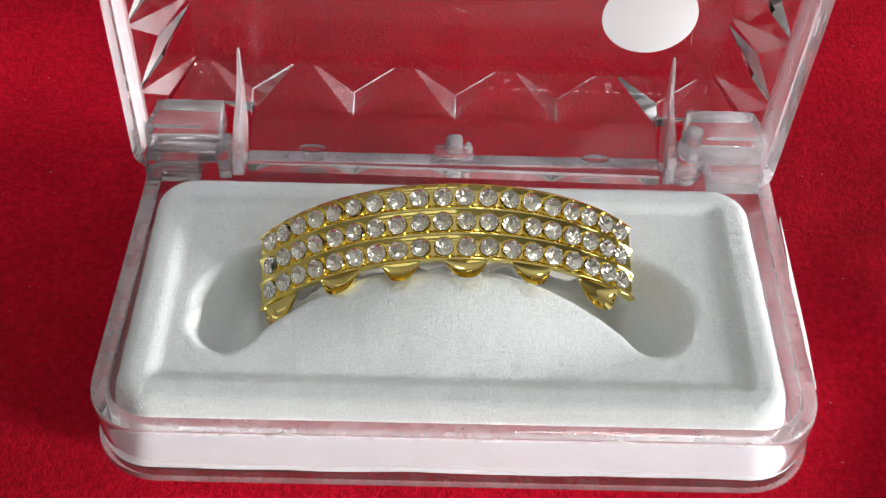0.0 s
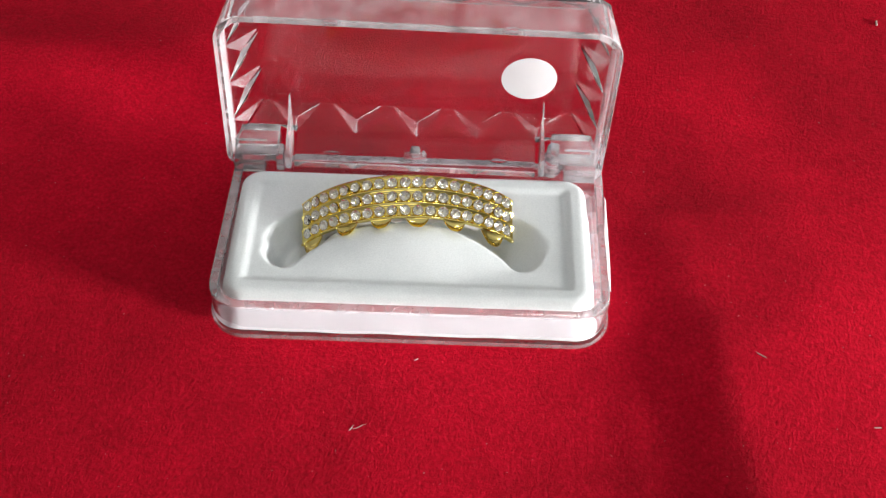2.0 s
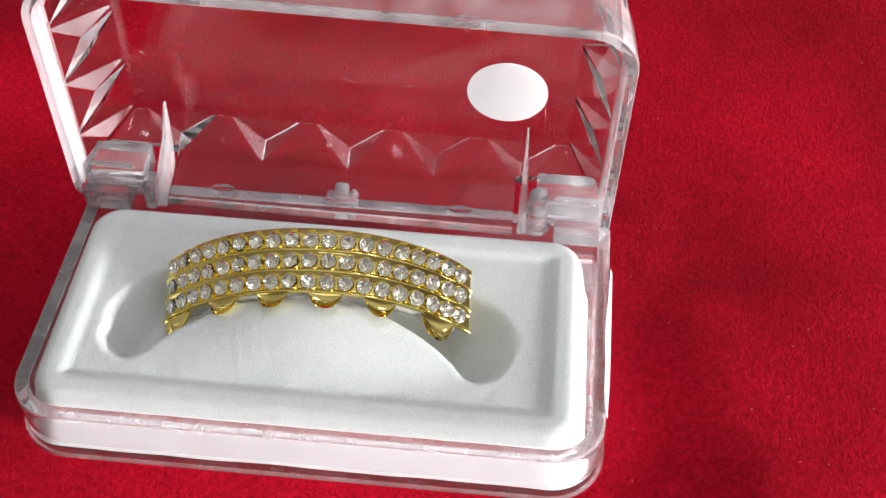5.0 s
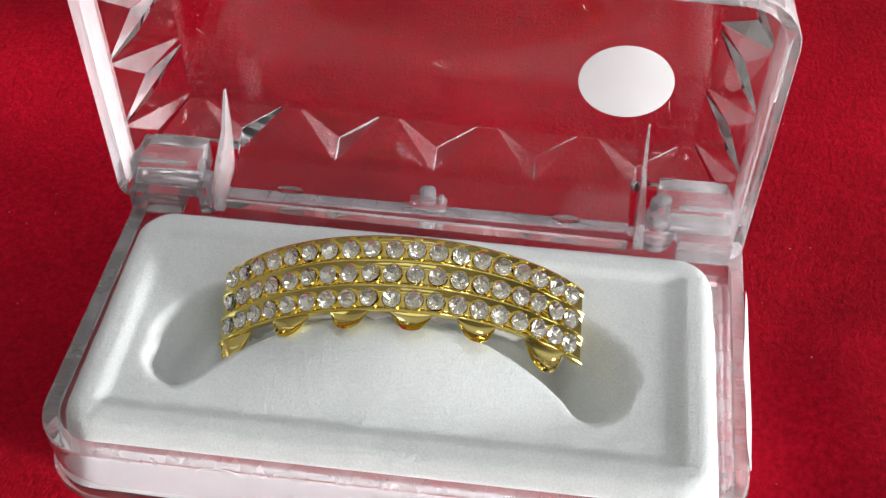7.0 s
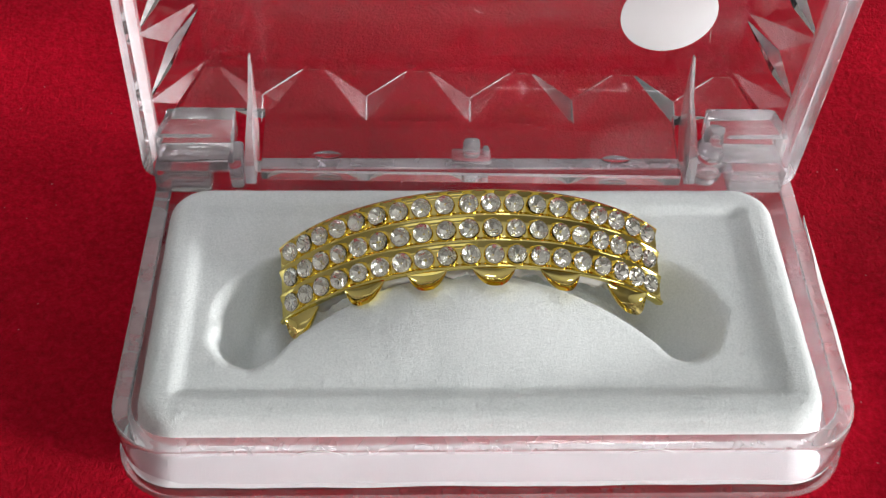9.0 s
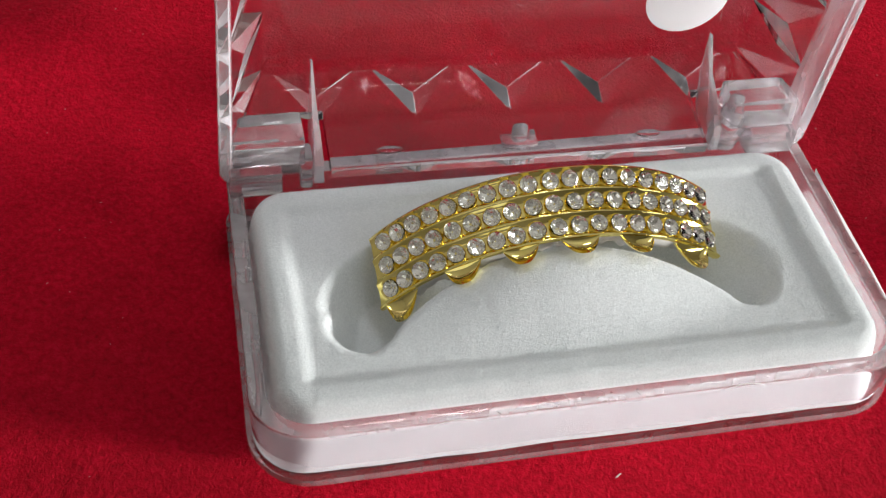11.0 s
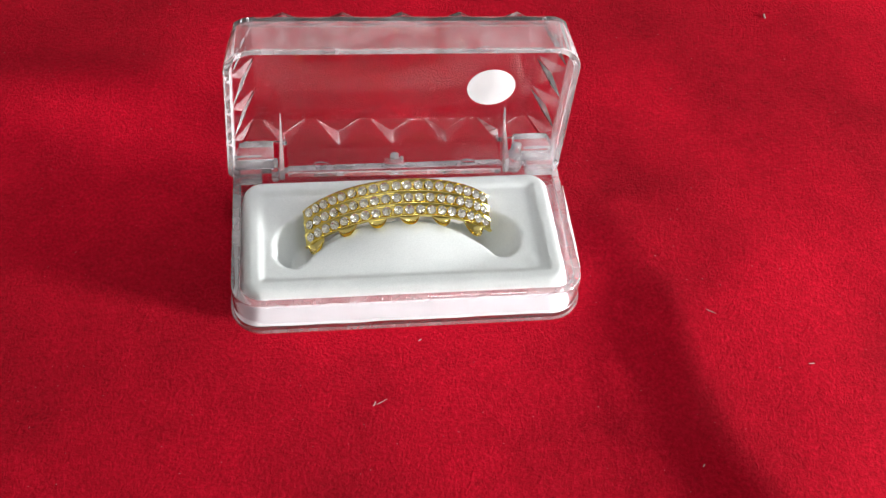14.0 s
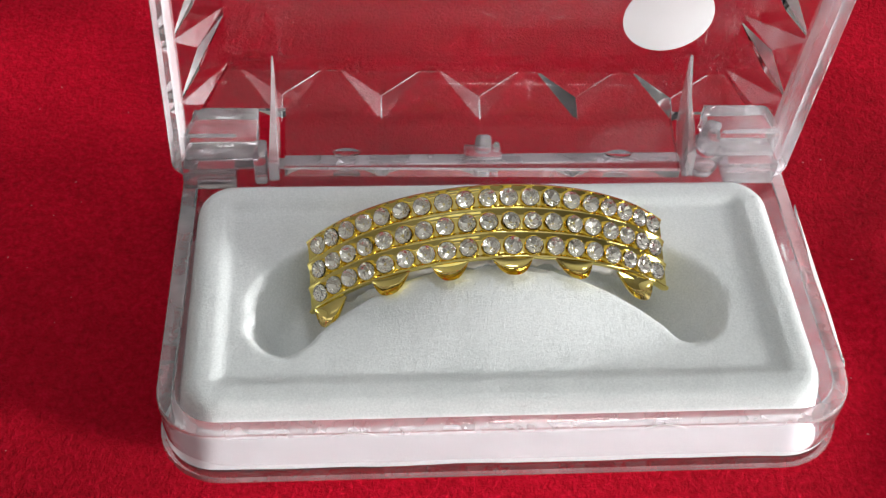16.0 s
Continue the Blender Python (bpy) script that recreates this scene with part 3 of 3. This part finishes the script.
def on_band(a, w, out=0.0):
    """A place on the band in mm: a the angle along the arch, w the height across it, out the distance in front of its face."""
    p = Vector((R_ARC * math.sin(a), 0, FLAT * R_ARC * (math.cos(a) - 1))) + V_DIR * w
    return GRILL_TILT @ (p + band_normal(a) * out) + GRILL_AT


def band_normal(a):
    t = Vector((math.cos(a), 0, -FLAT * math.sin(a)))
    return t.cross(V_DIR).normalized()


def grill_band():
    bm = bmesh.new()
    n = 96
    row_h = BAND_H / 3
    prof = []
    for k in range(3):
        w0 = k * row_h
        prof += [(w0 + 0.02, 0.26), (w0 + 0.18, 0.30), (w0 + 0.34, 0.22), (w0 + 0.52, 0.02), (w0 + 0.7, -0.06), (w0 + row_h - 0.7, -0.06), (w0 + row_h - 0.52, 0.0), (w0 + row_h - 0.34, 0.12), (w0 + row_h - 0.16, 0.14)]
    prof += [(BAND_H, 0.30), (BAND_H + 0.22, 0.12), (BAND_H + 0.25, -0.2), (BAND_H, -0.9), (0.0, -0.9), (-0.15, -0.1)]
    rows = []
    for i in range(n + 1):
        a = -T_MAX + 2 * T_MAX * i / n
        rows.append([bm.verts.new(on_band(a, w, o) * MM) for w, o in prof])
    m = len(prof)
    for a, b in zip(rows, rows[1:]):
        for k in range(m):
            bm.faces.new((a[k], b[k], b[(k + 1) % m], a[(k + 1) % m]))
    bm.faces.new(rows[0])
    bm.faces.new(rows[-1])
    return part("band", bm, GOLD, grill, smooth=50)


grill_band()


def stone_mesh():
    """The mirror-backed pavilion of a brilliant, two tiers of facets."""
    bm = bmesh.new()
    n, r = 14, 1.15
    rng = random.Random(3)

    def ring(rad, z, shift):
        return [bm.verts.new(Vector((rad * math.cos(2 * math.pi * (k + shift) / n), rad * math.sin(2 * math.pi * (k + shift) / n), z + rng.uniform(-0.08, 0.08))) * MM) for k in range(n)]

    rim, mid = ring(r, 0.50, 0.0), ring(0.62, 0.12, 0.5)
    tip = bm.verts.new(Vector((0.14, -0.10, -0.16)) * MM)
    for k in range(n):
        j = (k + 1) % n
        bm.faces.new((rim[k], rim[j], mid[k]))
        bm.faces.new((rim[j], mid[j], mid[k]))
        bm.faces.new((mid[k], mid[j], tip))
    bm.normal_update()
    me = bpy.data.meshes.new("stone")
    bm.to_mesh(me)
    bm.free()
    me.materials.append(FOIL)
    return me


def crown_mesh():
    bm = bmesh.new()
    n, r = 8, 1.15
    low = [(r * math.cos(2 * math.pi * k / n), r * math.sin(2 * math.pi * k / n), 0.52) for k in range(n)]
    girdle = [(r * math.cos(2 * math.pi * k / n), r * math.sin(2 * math.pi * k / n), 0.58) for k in range(n)]
    table = [(0.68 * math.cos(2 * math.pi * (k + 0.5) / n), 0.68 * math.sin(2 * math.pi * (k + 0.5) / n), 0.90) for k in range(n)]
    loft(bm, [low, girdle, table])
    me = finish(bm, "crown")
    me.materials.append(CRYSTAL)
    return me


def setting_mesh():
    """The gold collar round a stone."""
    bm = bmesh.new()
    n = 24
    prof = [(1.11, -0.3), (1.11, 0.36), (1.13, 0.42), (1.17, 0.43), (1.21, 0.38), (1.25, 0.2), (1.27, -0.15)]
    rows = [[bm.verts.new(Vector((r * math.cos(2 * math.pi * k / n), r * math.sin(2 * math.pi * k / n), z)) * MM) for r, z in prof] for k in range(n)]
    for k in range(n):
        a, b = rows[k], rows[(k + 1) % n]
        for e in range(len(prof) - 1):
            bm.faces.new((a[e], b[e], b[e + 1], a[e + 1]))
    me = finish(bm, "setting", 60)
    me.materials.append(GOLD)
    return me


def band_frame(a, w, out):
    nrm = (GRILL_TILT.to_3x3() @ band_normal(a)).normalized()
    tan = (GRILL_TILT.to_3x3() @ Vector((math.cos(a), 0, -FLAT * math.sin(a)))).normalized()
    m = Matrix((tan, nrm.cross(tan), nrm)).transposed().to_4x4()
    m.translation = on_band(a, w, out) * MM
    return m


def stones():
    sm, cm, km = stone_mesh(), crown_mesh(), setting_mesh()
    rng = random.Random(7)
    for row in range(3):
        for k in range(19):
            a = T_MAX * (-1 + (2 * k + 1) / 19) * 0.948
            turn = Matrix.Rotation(rng.uniform(0, 6.28), 4, "Z") @ Matrix.Rotation(radians(rng.uniform(-11, 11)), 4, "X")
            m = band_frame(a + rng.uniform(-0.002, 0.002), (row + 0.5) * BAND_H / 3, 0.04)
            s = part("rhinestone", sm, FOIL, grill)
            s.matrix_local = m @ turn
            c = part("crown", cm, CRYSTAL, s)
            c.matrix_local = Matrix.Identity(4)
            c.visible_shadow = False
            k_ob = part("setting", km, GOLD, grill)
            k_ob.matrix_local = m


stones()


def tooth_cups():
    """Scalloped gold lips under the band."""
    spots = [(-0.85, 4.6, 3.4), (-0.478, 5.0, 2.6), (-0.19, 4.8, 2.4), (0.095, 5.2, 2.4), (0.39, 4.9, 2.6), (0.75, 5.2, 3.5)]
    for s, wide, tall in spots:
        bm = bmesh.new()
        n, m = 14, 6
        a0 = s * T_MAX
        at = on_band(a0, 0.05)
        # the end teeth turn less than the band does
        turn = a0 * (0.7 if tall > 3 else 0.9)
        along = (GRILL_TILT.to_3x3() @ Vector((math.cos(turn), 0, -FLAT * math.sin(turn)))).normalized()
        up = GRILL_TILT.to_3x3() @ V_DIR
        face = along.cross(up).normalized()
        lift = -0.25 if tall > 3 else 0.1
        front, back = [], []
        for i in range(n + 1):
            u = -1 + 2 * i / n
            deep = tall * (1 - abs(u) ** 2.5) if abs(u) < 1 else 0.0
            fr, bk = [], []
            for j in range(m + 1):
                v = j / m
                out = (1.2 * v * v - 0.4 * math.sin(math.pi * v)) * (1 - u * u) * min(tall / 2.6, 1)
                p = at + along * (wide / 2 * u) - up * (deep * v + FLAT * 0.12 * (wide / 2 * u) ** 2 / 5)
                fr.append(bm.verts.new((p + face * (lift + out)) * MM))
                bk.append(bm.verts.new((p + up * 0.05 + face * (lift + out - 0.4)) * MM))
            front.append(fr)
            back.append(bk)
        for g in (front, back):
            for a, b in zip(g, g[1:]):
                for j in range(m):
                    bm.faces.new((a[j], b[j], b[j + 1], a[j + 1]))
        for i in range(n):
            bm.faces.new((front[i][m], front[i + 1][m], back[i + 1][m], back[i][m]))
            bm.faces.new((front[i][0], front[i + 1][0], back[i + 1][0], back[i][0]))
        bmesh.ops.remove_doubles(bm, verts=bm.verts, dist=1e-6)
        part("tooth_cup", bm, GOLD, grill, smooth=60)


tooth_cups()


def silicone_bar():
    bm = bmesh.new()
    n = 90
    prof = [(0.8, -1.0), (0.8, -2.6), (-0.2, -2.6), (-0.5, -1.9), (-0.5, -1.4), (-0.3, -1.1), (0.0, -0.95)]
    rows = []
    for i in range(n + 1):
        sag = 0.7 * noise.noise(Vector((i * 0.33, 2.0, 0.0))) + 0.35 * noise.noise(Vector((i * 0.9, 5.0, 0.0)))
        rows.append([bm.verts.new(on_band(T_MAX * 0.9 * (-1 + 2 * i / n), w + sag * (w < 0), o + 0.6 * sag * (w < 0)) * MM) for w, o in prof])
    k = len(prof)
    for a, b in zip(rows, rows[1:]):
        for j in range(k):
            bm.faces.new((a[j], b[j], b[(j + 1) % k], a[(j + 1) % k]))
    bm.faces.new(rows[0])
    bm.faces.new(rows[-1])
    part("fitting_bar", bm, SILICONE, grill, "translucent white silicone fitting bar", smooth=60)


silicone_bar()


# ---- lint on the cloth ----
def lint(x, y, length, turn, wide=0.10):
    bm = bmesh.new()
    n, k = 6, 6
    rows = []
    for i in range(n + 1):
        u = i / n - 0.5
        r = wide * (1 - (2 * u) ** 4) + 0.02
        px, pz = u * length, wide + 0.4 * u * u * length * 0.3
        py = 0.15 * length * math.sin(u * 3)
        rows.append([(px, py + r * math.cos(2 * math.pi * e / k), pz + r * math.sin(2 * math.pi * e / k)) for e in range(k)])
    loft(bm, rows)
    ob = tagged(part("lint", bm, LINT, smooth=60), "pale bit of lint lying on red velvet", "lint", "lint on the cloth")
    ob.matrix_world = Matrix.Translation((x * MM, y * MM, (cloth_height(x, y) - 0.02) * MM)) @ Matrix.Rotation(radians(turn), 4, "Z")


lint(74.2, -30.1, 2.6, -55)
lint(2.4, -31.0, 1.0, 10)
lint(-9.8, -49.3, 1.6, 40, 0.06)
lint(-8.2, -48.9, 3.0, 8, 0.04)
lint(124.5, 90.0, 2.4, 60, 0.3)
lint(95.1, -46.7, 1.6, -20)
lint(62.0, -72.0, 1.0, 30)


def dust():
    """Tiny fibres all over the cloth."""
    bm = bmesh.new()
    rng = random.Random(21)
    for _ in range(350):
        x, y = rng.uniform(-110, 150), rng.uniform(-110, 110)
        if abs(x) < 46 and -31 < y < 30:
            continue
        h, a, q = cloth_height(x, y) + 0.05, rng.uniform(0, 6.28), rng.uniform(0.05, 0.16)
        c, w = Vector((x, y, h + 0.2)), 0.03
        d, e = Vector((math.cos(a), math.sin(a), 0)) * q, Vector((-math.sin(a), math.cos(a), 0)) * w
        vs = [bm.verts.new(p * MM) for p in (c - d - e, c + d - e, c + d + e, c - d + e, c + Vector((0, 0, 0.1)))]
        for k in range(4):
            bm.faces.new((vs[k], vs[(k + 1) % 4], vs[4]))
        bm.faces.new(vs[:4])
    tagged(part("dust", bm, LINT), "fine pale dust on the velvet", "dust", kind="stuff")


dust()
